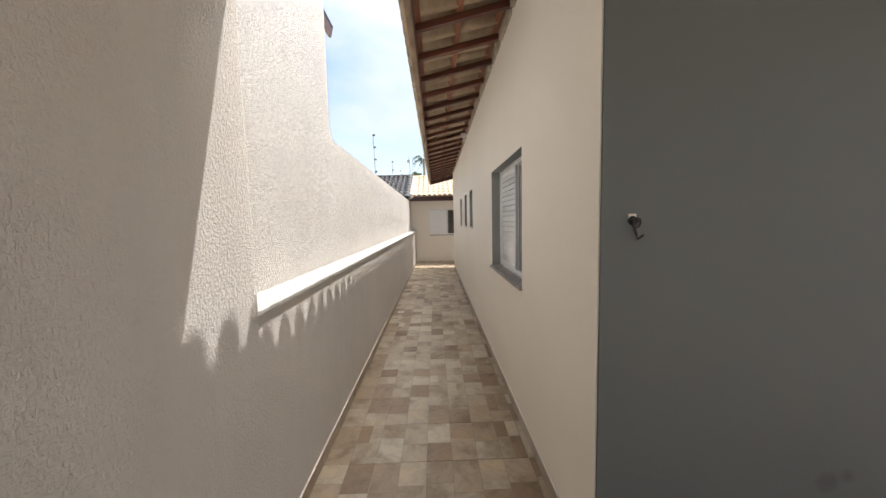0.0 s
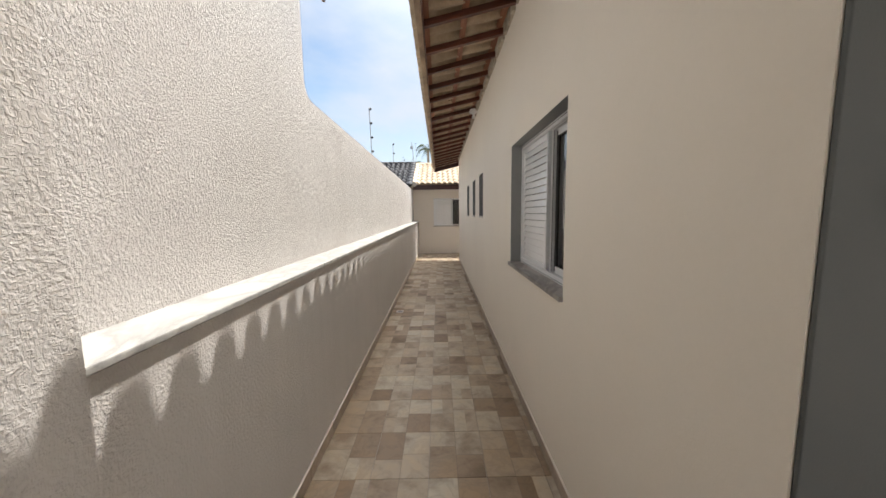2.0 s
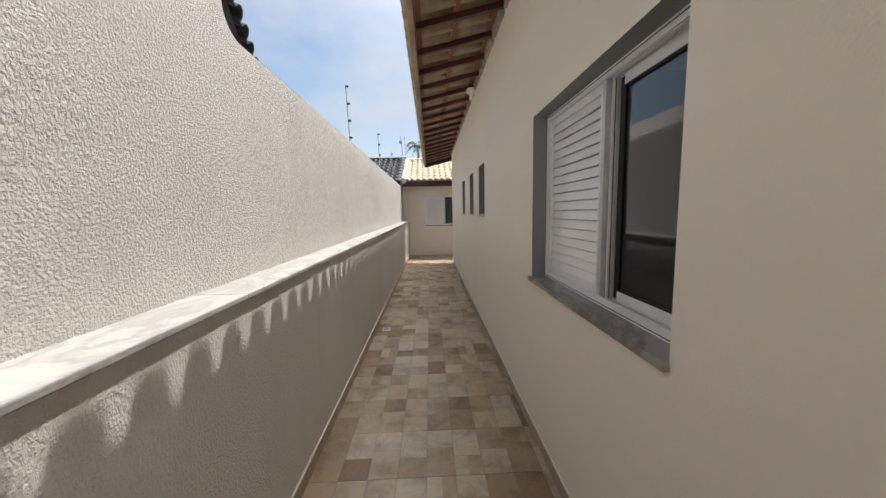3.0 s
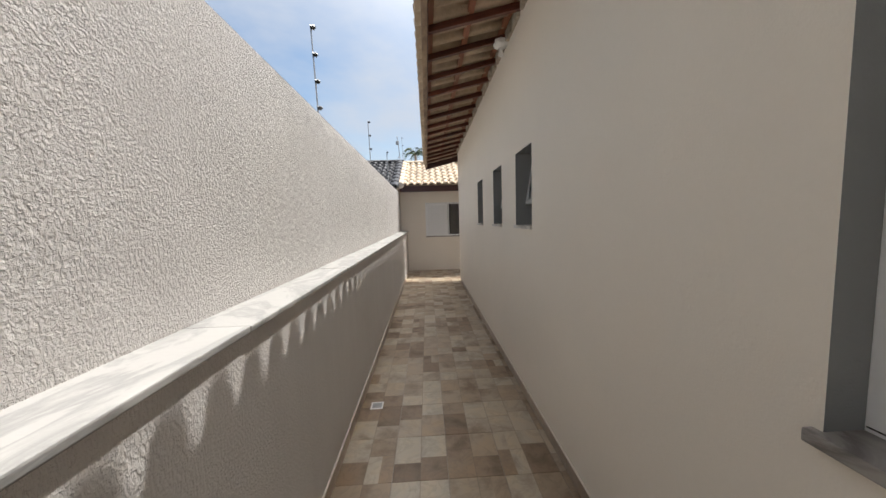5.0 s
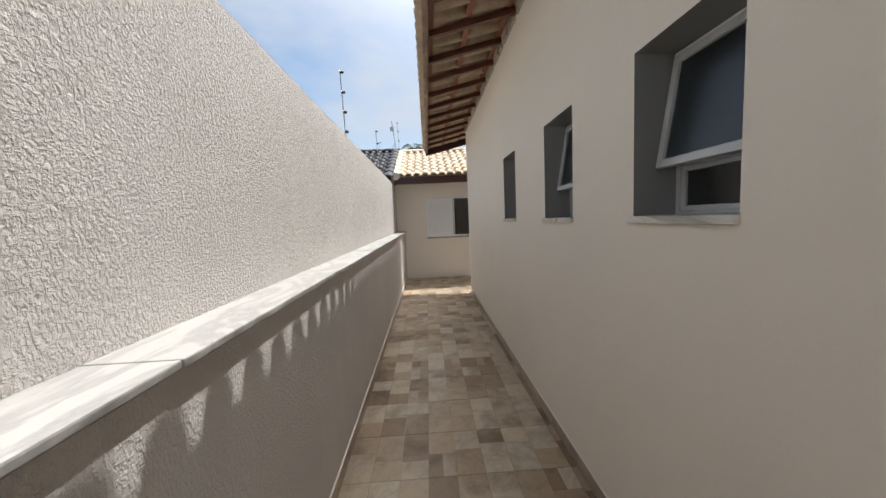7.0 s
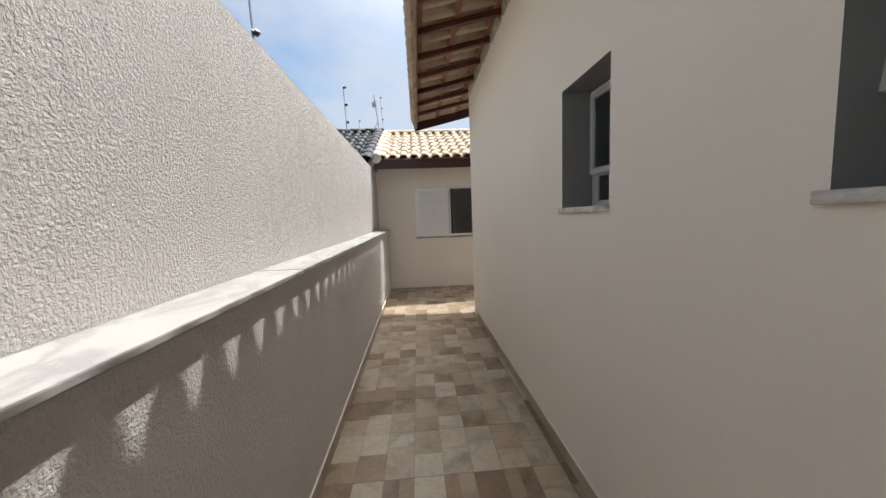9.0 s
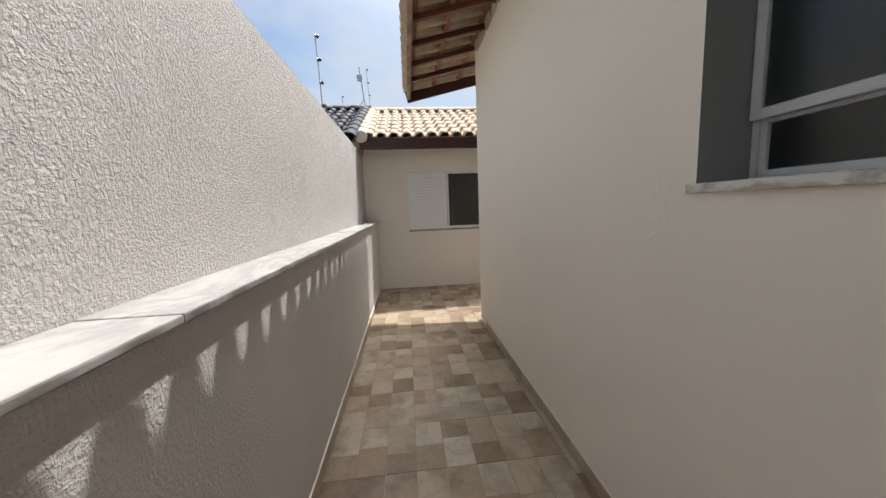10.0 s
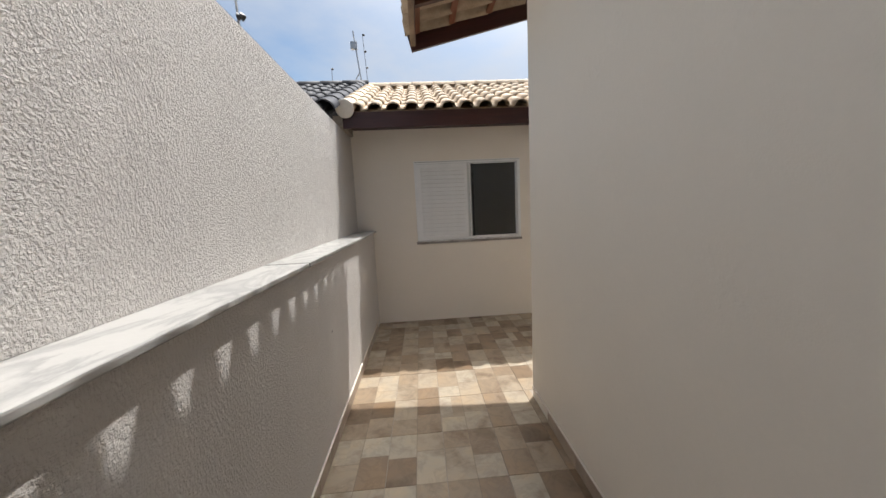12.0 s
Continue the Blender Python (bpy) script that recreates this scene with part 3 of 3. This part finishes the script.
def tile_mesh(name, mat, wide, long_, hump=0.047):
    """One S-shaped roof tile: x up the slope, y across, thickness below its crown."""
    bm = bmesh.new()
    prof = []
    n = 7
    hw = wide * 0.68
    for i in range(n + 1):
        a = math.pi * i / n
        prof.append((-hw / 2 - math.cos(a) * hw / 2 + hw, hump * math.sin(a) ** 0.85))
    for i in (1, 2, 3, 4):
        prof.append((hw + (wide - hw + 0.014) * i / 4, -0.012 * math.sin(math.pi * i / 4)))
    thick = 0.011
    rings = []
    for x, lift, grow in ((0, 0.0, 1.06), (long_, -0.006, 0.97)):
        top = [bm.verts.new((x, (y - wide / 2) * grow, z * grow + lift)) for y, z in prof]
        low = [bm.verts.new((x, (y - wide / 2) * grow, z * grow + lift - thick)) for y, z in prof]
        rings.append((top, low))
    (t0, l0), (t1, l1) = rings
    for i in range(len(prof) - 1):
        for f in (bm.faces.new((t0[i], t0[i + 1], t1[i + 1], t1[i])), bm.faces.new((l0[i], l1[i], l1[i + 1], l0[i + 1]))):
            f.smooth = True
        bm.faces.new((t0[i], l0[i], l0[i + 1], t0[i + 1]))
        bm.faces.new((t1[i], t1[i + 1], l1[i + 1], l1[i]))
    bm.faces.new((t0[0], t1[0], l1[0], l0[0]))
    bm.faces.new((t0[-1], l0[-1], l1[-1], t1[-1]))
    return mesh_of(bm, name, mat)


PITCH = 0.1745
# sheet of roof above the tiles of the overhang, up to the ridge
sheet = box((0, 1.7, 0.0), (6.2, Y_VERGE - 0.02, 0.05))
part("roof_deck", sheet, CREAM_TILE, roof).matrix_local = pose(1.08, 0, raft_z(1.08) + RAFT + 0.035, 0, -ANG, 0)
house_tile = tile_mesh("roof_tile", CREAM_TILE, PITCH, 0.42, 0.058)
cols = int((Y_VERGE - 1.6) / PITCH)
for r in range(3):
    for c in range(cols + 1):
        x = X_EAVE - 0.068 + r * 0.345
        t = part("roof_tile", house_tile, None, roof)
        t.matrix_local = pose(x, 12.885 - c * PITCH + random.uniform(-0.003, 0.003), raft_z(x) + RAFT + 0.030 + 0.010, 0, -ANG + 1.6, random.uniform(-0.6, 0.6)) @ Matrix.Rotation(0, 4, "X")

# ---- far roofs: cream over the far house, black beside it ----
F_EAVE_Y, F_EAVE_Z, F_RIDGE_Y, F_RIDGE_Z = 13.44, 2.525, 15.65, 3.49
F_SLOPE = math.atan2(F_RIDGE_Z - F_EAVE_Z, F_RIDGE_Y - F_EAVE_Y)
F_LEN = (F_RIDGE_Y - F_EAVE_Y) / math.cos(F_SLOPE)


def far_roof(name, x0, x1, mesh, cap, mat, label, rows=7, seam=True, rise=0.0, drop=0):
    ob = tagged(new(name), label, "roof", kind="structure")
    up = pose(0, F_EAVE_Y, F_EAVE_Z + rise, math.degrees(F_SLOPE), 0, 0)
    part("roof_deck", box((x0, 0.03 - drop * F_LEN / rows, -0.05), (x1, F_LEN, -0.02)), mat, ob).matrix_local = up
    step = F_LEN / rows
    for r in range(-drop, rows):
        n = int((x1 - x0) / 0.195)
        for c in range(n):
            t = part("roof_tile", mesh, None, ob)
            t.matrix_local = up @ pose(x0 + (c + 0.5) * 0.195 + random.uniform(-0.004, 0.004), r * step - 0.04, 0.012, 1.5, 0, 90 + random.uniform(-0.8, 0.8))
    n = int((x1 - x0) / 0.36)
    for c in range(n + 1):
        t = part("ridge_tile", cap, None, ob)
        t.matrix_local = pose(x0 + c * 0.36, F_RIDGE_Y, F_RIDGE_Z + rise + 0.035, 0, -1.5, 0)
    edge = x0 + 0.02 if seam else x1 - 0.03
    for r in range(-drop, rows):
        part("hip_tile", cap, None, ob).matrix_local = up @ pose(edge, r * step - 0.05, 0.035, 2, 0, 90)
    if seam:
        plug = turned([(0.096, -0.006), (0.094, 0.006), (0.080, 0.010)], 18)
        part("hip_end", plug, CAULK, ob, "pale mortar plug of the hip end").matrix_local = up @ pose(edge, -0.055, 0.018, 90, 0, 0)
    part("back_slope", box((x0, 0, -0.05), (x1, 3.0, -0.01)), mat, ob).matrix_local = pose(0, F_RIDGE_Y + 0.02, F_RIDGE_Z + rise, -math.degrees(F_SLOPE), 0, 0)
    return ob


def cap_mesh(name, mat):
    bm = bmesh.new()
    n = 8
    rings = []
    for x, r in ((0, 0.105), (0.02, 0.108), (0.42, 0.090)):
        rings.append([[bm.verts.new((x, -q * math.cos(math.pi * i / n), q * 0.82 * math.sin(math.pi * i / n) - 0.02)) for i in range(n + 1)] for q in (r, r - 0.013)])
    for (a, a2), (b, b2) in zip(rings, rings[1:]):
        for i in range(n):
            bm.faces.new((a[i], a[i + 1], b[i + 1], b[i])).smooth = True
            bm.faces.new((a2[i], b2[i], b2[i + 1], a2[i + 1])).smooth = True
    for a, a2 in (rings[0], rings[-1]):
        for i in range(n):
            bm.faces.new((a[i], a2[i], a2[i + 1], a[i + 1]))
    return mesh_of(bm, name, mat)


far_roof("roof_far", -0.58, 5.8, tile_mesh("roof_tile", CREAM_TILE, 0.195, 0.43, 0.052), cap_mesh("ridge_tile", CREAM_TILE), CREAM_TILE, "cream clay tile roof of the house across the end")
far_roof("roof_black", -4.6, -0.66, tile_mesh("roof_tile", DARK_TILE, 0.195, 0.43, 0.06), cap_mesh("ridge_tile", DARK_TILE), DARK_TILE, "black glazed tile roof beside the cream roof", seam=False, rise=0.05, drop=1)
thing("fascia_far", box((-0.60, F_EAVE_Y + 0.0, F_EAVE_Z - 0.19), (6.0, F_EAVE_Y + 0.03, F_EAVE_Z - 0.025), 0.003), FASCIA_RED, "dark red painted fascia board of the far roof", "fascia", kind="structure")
thing("soffit_far", box((-0.60, F_EAVE_Y + 0.03, F_EAVE_Z - 0.085), (6.0, Y_FAR, F_EAVE_Z - 0.07)), FASCIA_RED, "dark red boarded soffit of the far roof", "soffit", kind="structure")
thing("gutter_end", box((-0.70, F_EAVE_Y - 0.01, F_EAVE_Z - 0.16), (-0.605, Y_FAR, F_EAVE_Z - 0.06), 0.006), GROUT, "grey-brown valley gutter end between the roofs", "gutter", kind="structure")
thing("wall_neighbour_far", box((-4.6, Y_FAR, -0.02), (-0.97, Y_FAR + 0.2, 2.42)), FAR_PAINT, "plain wall under the black roof", "wall", kind="structure")

# ---- neighbour's house behind the boundary wall ----
nb = tagged(new("neighbour_house"), "two-storey neighbour house with black tile roof and brown eaves", "house")
part("wall", box((-8.0, 5.2, -0.02), (-2.6, 11.5, 3.3)), FAR_PAINT, nb)
part("upper_wall", box((-8.0, 3.0, 3.3), (-3.0, 8.2, 6.6)), BLUE_WALL, nb, "grey-blue upper storey")
# lean-to roof of black tiles, eaves along the boundary
lt = tagged(new("neighbour_roof"), "black glazed tile lean-to roof behind the boundary wall", "roof", kind="structure")
along = Vector((-0.27, 0.92, -0.28)).normalized()
down = Vector((0.87, 0.25, -0.42))
down = (down - along * down.dot(along)).normalized()
axes = Matrix((down, along, down.cross(along))).transposed().to_4x4()
up = Matrix.Translation((-1.09, 4.8, 3.34)) @ axes
part("roof_deck", box((-3.0, -0.2, -0.12), (0.0, 3.2, -0.02)), DARK_TILE, lt).matrix_local = up
lt_tile = tile_mesh("roof_tile", DARK_TILE, 0.195, 0.43, 0.06)
for r in range(7):
    for c in range(17):
        part("roof_tile", lt_tile, None, lt).matrix_local = up @ pose(0.05 - 0.36 * r, -0.1 + 0.195 * c, 0.012, 0, 1.5, 180)
part("eave", box((-0.06, -2.2, -0.10), (0.0, 2.4, 0.08), 0.004), VARNISH, nb, "brown wooden eave board").matrix_local = pose(-1.86, 6.3, 5.75, 0, 14, 0)
part("upper_roof", box((-3.4, -2.2, 0.0), (0.02, 2.4, 0.06), 0.004), DARK_TILE, nb).matrix_local = pose(-1.86, 6.3, 5.83, 0, 14, 0)


# ---- electric fence posts on the wall, aerials on the roof ----
def fence_post(x, y, z, h, lean=0.0, caps=4):
    ob = tagged(new("fence_post"), "thin steel electric-fence post with black insulators on the wall", "fence post", "electric fence posts")
    ob.location = (x, y, z)
    part("rod", tube([(0, 0, -0.02), (lean * 0.5, 0, h * 0.5), (lean, 0, h)], 0.006, 6), STEEL, ob)
    knob = mesh_of(turned([(0.008, -0.02), (0.020, -0.016), (0.012, -0.004), (0.021, 0.004), (0.012, 0.014), (0.006, 0.022)], 10), "insulator", BLACK_CAP)
    for k in range(caps):
        f = 1.0 - 0.29 * k
        part("insulator", knob, None, ob).matrix_local = pose(lean * f + 0.016, 0, h * f, 0, 90, 0)
    return ob


for y, h, lean in ((6.77, 0.70, -0.02), (9.22, 0.69, -0.015), (11.62, 0.72, -0.02)):
    fence_post(XU - 0.05, y, TOP + CLIMB * (y - Y_PIL), h, lean)
fence_post(-1.16, 15.6, 3.53, 0.28, 0.0, 1)
fence_post(-0.60, 15.75, 3.50, 0.90, -0.04, 4)
an = tagged(new("aerial"), "grey rooftop aerial mast with a small box and strut", "aerial")
an.location = (-0.69, 15.72, 3.50)
part("mast", tube([(0, 0, -0.02), (-0.10, 0, 0.95)], 0.013, 8), STEEL, an)
part("strut", tube([(-0.22, 0, 0.0), (-0.035, 0, 0.30)], 0.009, 6), STEEL, an)
part("junction_box", box((-0.155, -0.03, 0.66), (-0.045, 0.03, 0.78), 0.006), STEEL, an, "pale metal junction box")

# ---- lamp under the eave ----
lamp = tagged(new("eave_lamp"), "white plastic lamp holder with bare bulb under the eave", "lamp")
lamp.location = (XR - 0.06, 7.164, 3.105)
part("holder", turned([(0.008, 0.03), (0.066, 0.03), (0.071, 0.015), (0.065, -0.012), (0.042, -0.030), (0.024, -0.034), (0.022, -0.050)], 24), PLASTIC, lamp)
part("bulb", turned([(0.012, -0.045), (0.016, -0.058), (0.026, -0.078), (0.024, -0.096), (0.012, -0.108), (0.002, -0.110)], 18), PLASTIC, lamp, "white glass bulb")

# ---- wires in a wall box on the grey wall ----
wires = tagged(new("loose_wires"), "dark twisted wires hanging from a chipped hole in the wall", "wires")
wires.location = (1.060, Y_FRONT - 0.012, 1.514)
part("chipped_plaster", box((-0.016, -0.003, 0.026), (0.014, 0.0005, 0.046), 0.001), CAULK, wires, "white chipped plaster")
# black disc on the wall face paints the dark inside of the hole
part("hole", turned([(0.017, -0.002), (0.018, 0.002), (0.014, 0.004)], 12), GASKET, wires).matrix_local = pose(-0.001, -0.003, 0.02, 90, 0, 0)
coil = [(0.012 * math.cos(0.9 * k) + 0.004, -0.012 - 0.0022 * k, 0.012 + 0.018 * math.sin(0.9 * k)) for k in range(12)]
part("wire", tube(coil, 0.0035, 6), DARK_IRON, wires)
part("wire", tube([(-0.004, -0.003, 0.03), (-0.006, -0.02, 0.0), (0.004, -0.022, -0.03), (0.008, -0.022, -0.05), (0.026, -0.03, -0.034)], 0.005, 6), DARK_IRON, wires)

# screw hole: no recess, its inner shade is a black disc on the plaster
hole = tagged(new("wall_hole"), "tiny black disc for the shade inside a screw hole in the low plastered wall", "hole")
hole.location = (XL, 11.87, 0.70)
part("plug", turned([(0.006, -0.001), (0.007, 0.001), (0.004, 0.002)], 10), GASKET, hole).matrix_local = pose(0, 0, 0, 0, 90, 0)

# ---- floor drain ----
drain = tagged(new("floor_drain"), "small square metal floor drain beside the low wall", "drain")
drain.location = (-0.315, 6.64, 0.0005)
rim = box((-0.05, -0.05, 0.0), (0.05, -0.038, 0.005), 0.001)
box((-0.05, 0.038, 0.0), (0.05, 0.05, 0.005), 0.001, rim)
box((-0.05, -0.038, 0.0), (-0.038, 0.038, 0.005), 0.001, rim)
box((0.038, -0.038, 0.0), (0.05, 0.038, 0.005), 0.001, rim)
part("drain_frame", rim, PLASTIC, drain, "pale worn rim")
part("drain_well", box((-0.038, -0.038, 0.0), (0.038, 0.038, 0.001)), GROUT, drain)
for k in range(6):
    part("drain_bar", box((-0.038, -0.032 + k * 0.0128 - 0.003, 0.001), (0.038, -0.032 + k * 0.0128 + 0.003, 0.004)), STEEL, drain)


# ---- palm and tree beyond the roofs ----
def palm(x, y, h):
    ob = tagged(new("palm_tree"), "tall palm tree beyond the roofs", "palm")
    ob.location = (x, y, 0)
    part("trunk", tube([(0, 0, -0.05), (0.1, 0, h * 0.4), (0.0, 0, h)], 0.22, 10, taper=0.6), BARK, ob)
    crown = bmesh.new()
    for k in range(17):
        az, lift = 2 * math.pi * k / 17 + random.uniform(-0.2, 0.2), random.uniform(0.1, 1.1)
        d = Vector((math.cos(az), math.sin(az), 0))
        n = 14
        spine = [Vector((0, 0, h)) + d * (1.45 * s / n) + Vector((0, 0, lift * math.sin(2.2 * s / n) - 1.1 * (s / n) ** 2.2)) for s in range(n + 1)]
        tube(spine, 0.03, 4, crown, 0.2)
        side_ = Vector((-d.y, d.x, 0))
        for s in range(1, n):
            for sg in (-1, 1):
                ln = 0.5 * math.sin(math.pi * (s + 2) / (n + 3))
                p = spine[s]
                tip = p + (side_ * sg + d * 0.5 + Vector((0, 0, -0.45))) * ln
                q = d * 0.05
                a, b, c = crown.verts.new(p - q), crown.verts.new(p + q), crown.verts.new(tip)
                crown.faces.new((a, b, c))
    part("crown", crown, FROND, ob)
    return ob


def leafy_tree(x, y, h, r):
    ob = tagged(new("tree"), "leafy green tree beyond the roofs", "tree")
    ob.location = (x, y, 0)
    bm = tube([(0, 0, -0.05), (0.05, 0, h * 0.5), (0, 0, h)], 0.2, 8, taper=0.5)
    for k in range(6):
        az = k * 1.1
        tube([(0, 0, h * 0.7), (0.5 * r * math.cos(az), 0.5 * r * math.sin(az), h), (0.8 * r * math.cos(az), 0.8 * r * math.sin(az), h + 0.4 * r)], 0.06, 5, bm, 0.3)
    part("trunk", bm, BARK, ob)
    leaves = bmesh.new()
    for k in range(1800):
        v = Vector((random.gauss(0, 1), random.gauss(0, 1), random.gauss(0, 1))).normalized()
        p = Vector((0, 0, h + 0.2 * r)) + Vector((v.x, v.y, v.z * 0.75)) * r * random.uniform(0.55, 1.05) * (0.75 + 0.35 * noise.noise(v * 2.3))
        a = Vector((random.uniform(-1, 1), random.uniform(-1, 1), random.uniform(-1, 1))).normalized() * 0.16
        b = a.orthogonal().normalized() * 0.07
        leaves.faces.new([leaves.verts.new(p + q) for q in (-a, b, a, -b)])
    part("crown", leaves, LEAF, ob)
    return ob


palm(-0.85, 40.0, 8.6)
leafy_tree(-1.9, 41.5, 6.6, 1.2)

# ---- skirting and floor tiles ----
TW, TL, X0, Y0 = 0.333, 0.397, 0.224 - 2 * 0.333, 6.223 - 0.397 * 29
skirt_left = thing("baseboard_left", box((XL, -5.0, 0.0805), (XL + 0.011, Y_FAR - 0.011, 0.087), 0.002), CAULK, "pale grout bead over the tiled skirting", "baseboard", kind="structure")
skirt_right = thing("baseboard_right", box((XR - 0.011, Y_FRONT - 0.012, 0.0805), (XR, Y_REAR + 0.0, 0.087), 0.002), CAULK, "pale grout bead over the tiled skirting", "baseboard", kind="structure")
long_piece = mesh_of(box((-0.0048, -TL / 2 + 0.0015, 0.0), (0.0048, TL / 2 - 0.0015, 0.080), 0.0012), "skirting_tile", SKIRT)
for k in range(60):
    y = Y0 + (k + 0.5) * TL
    if -1.0 < y < Y_FAR - 0.2:
        part("skirting_tile", long_piece, None, skirt_left).location = (XL + 0.0055, y, 0.0)
    if Y_FRONT + 0.15 < y < Y_REAR - 0.15:
        part("skirting_tile", long_piece, None, skirt_right).location = (XR - 0.0055, y, 0.0)
tile_piece = mesh_of(box((-TW / 2 + 0.0012, -TL / 2 + 0.0012, -0.008), (TW / 2 - 0.0012, TL / 2 - 0.0012, 0.0), 0.0012), "floor_tile", TILE)
sliver = mesh_of(box((-TW / 2 + 0.0012, -TL / 2 + 0.0012, -0.008), (-TW / 2 + XR - X0 - 4 * TW, TL / 2 - 0.0012, 0.0), 0.0012), "floor_tile", TILE)
for r in range(60):
    y = Y0 + (r + 0.5) * TL
    for c in range(-1, 11):
        x = X0 + (c + 0.5) * TW
        if not (-0.6 < y < Y_FAR + 0.15 and XL < x < 3.2):
            continue
        beside = Y_FRONT < y < Y_REAR
        if beside and x > XR + TW / 2:
            continue
        cut = beside and c == 4
        turn = 180 if random.random() < 0.5 and not cut else 0
        part("floor_tile", sliver if cut else tile_piece, None, floor).matrix_local = pose(x, y, random.uniform(-0.0006, 0.0002), 0, 0, turn)
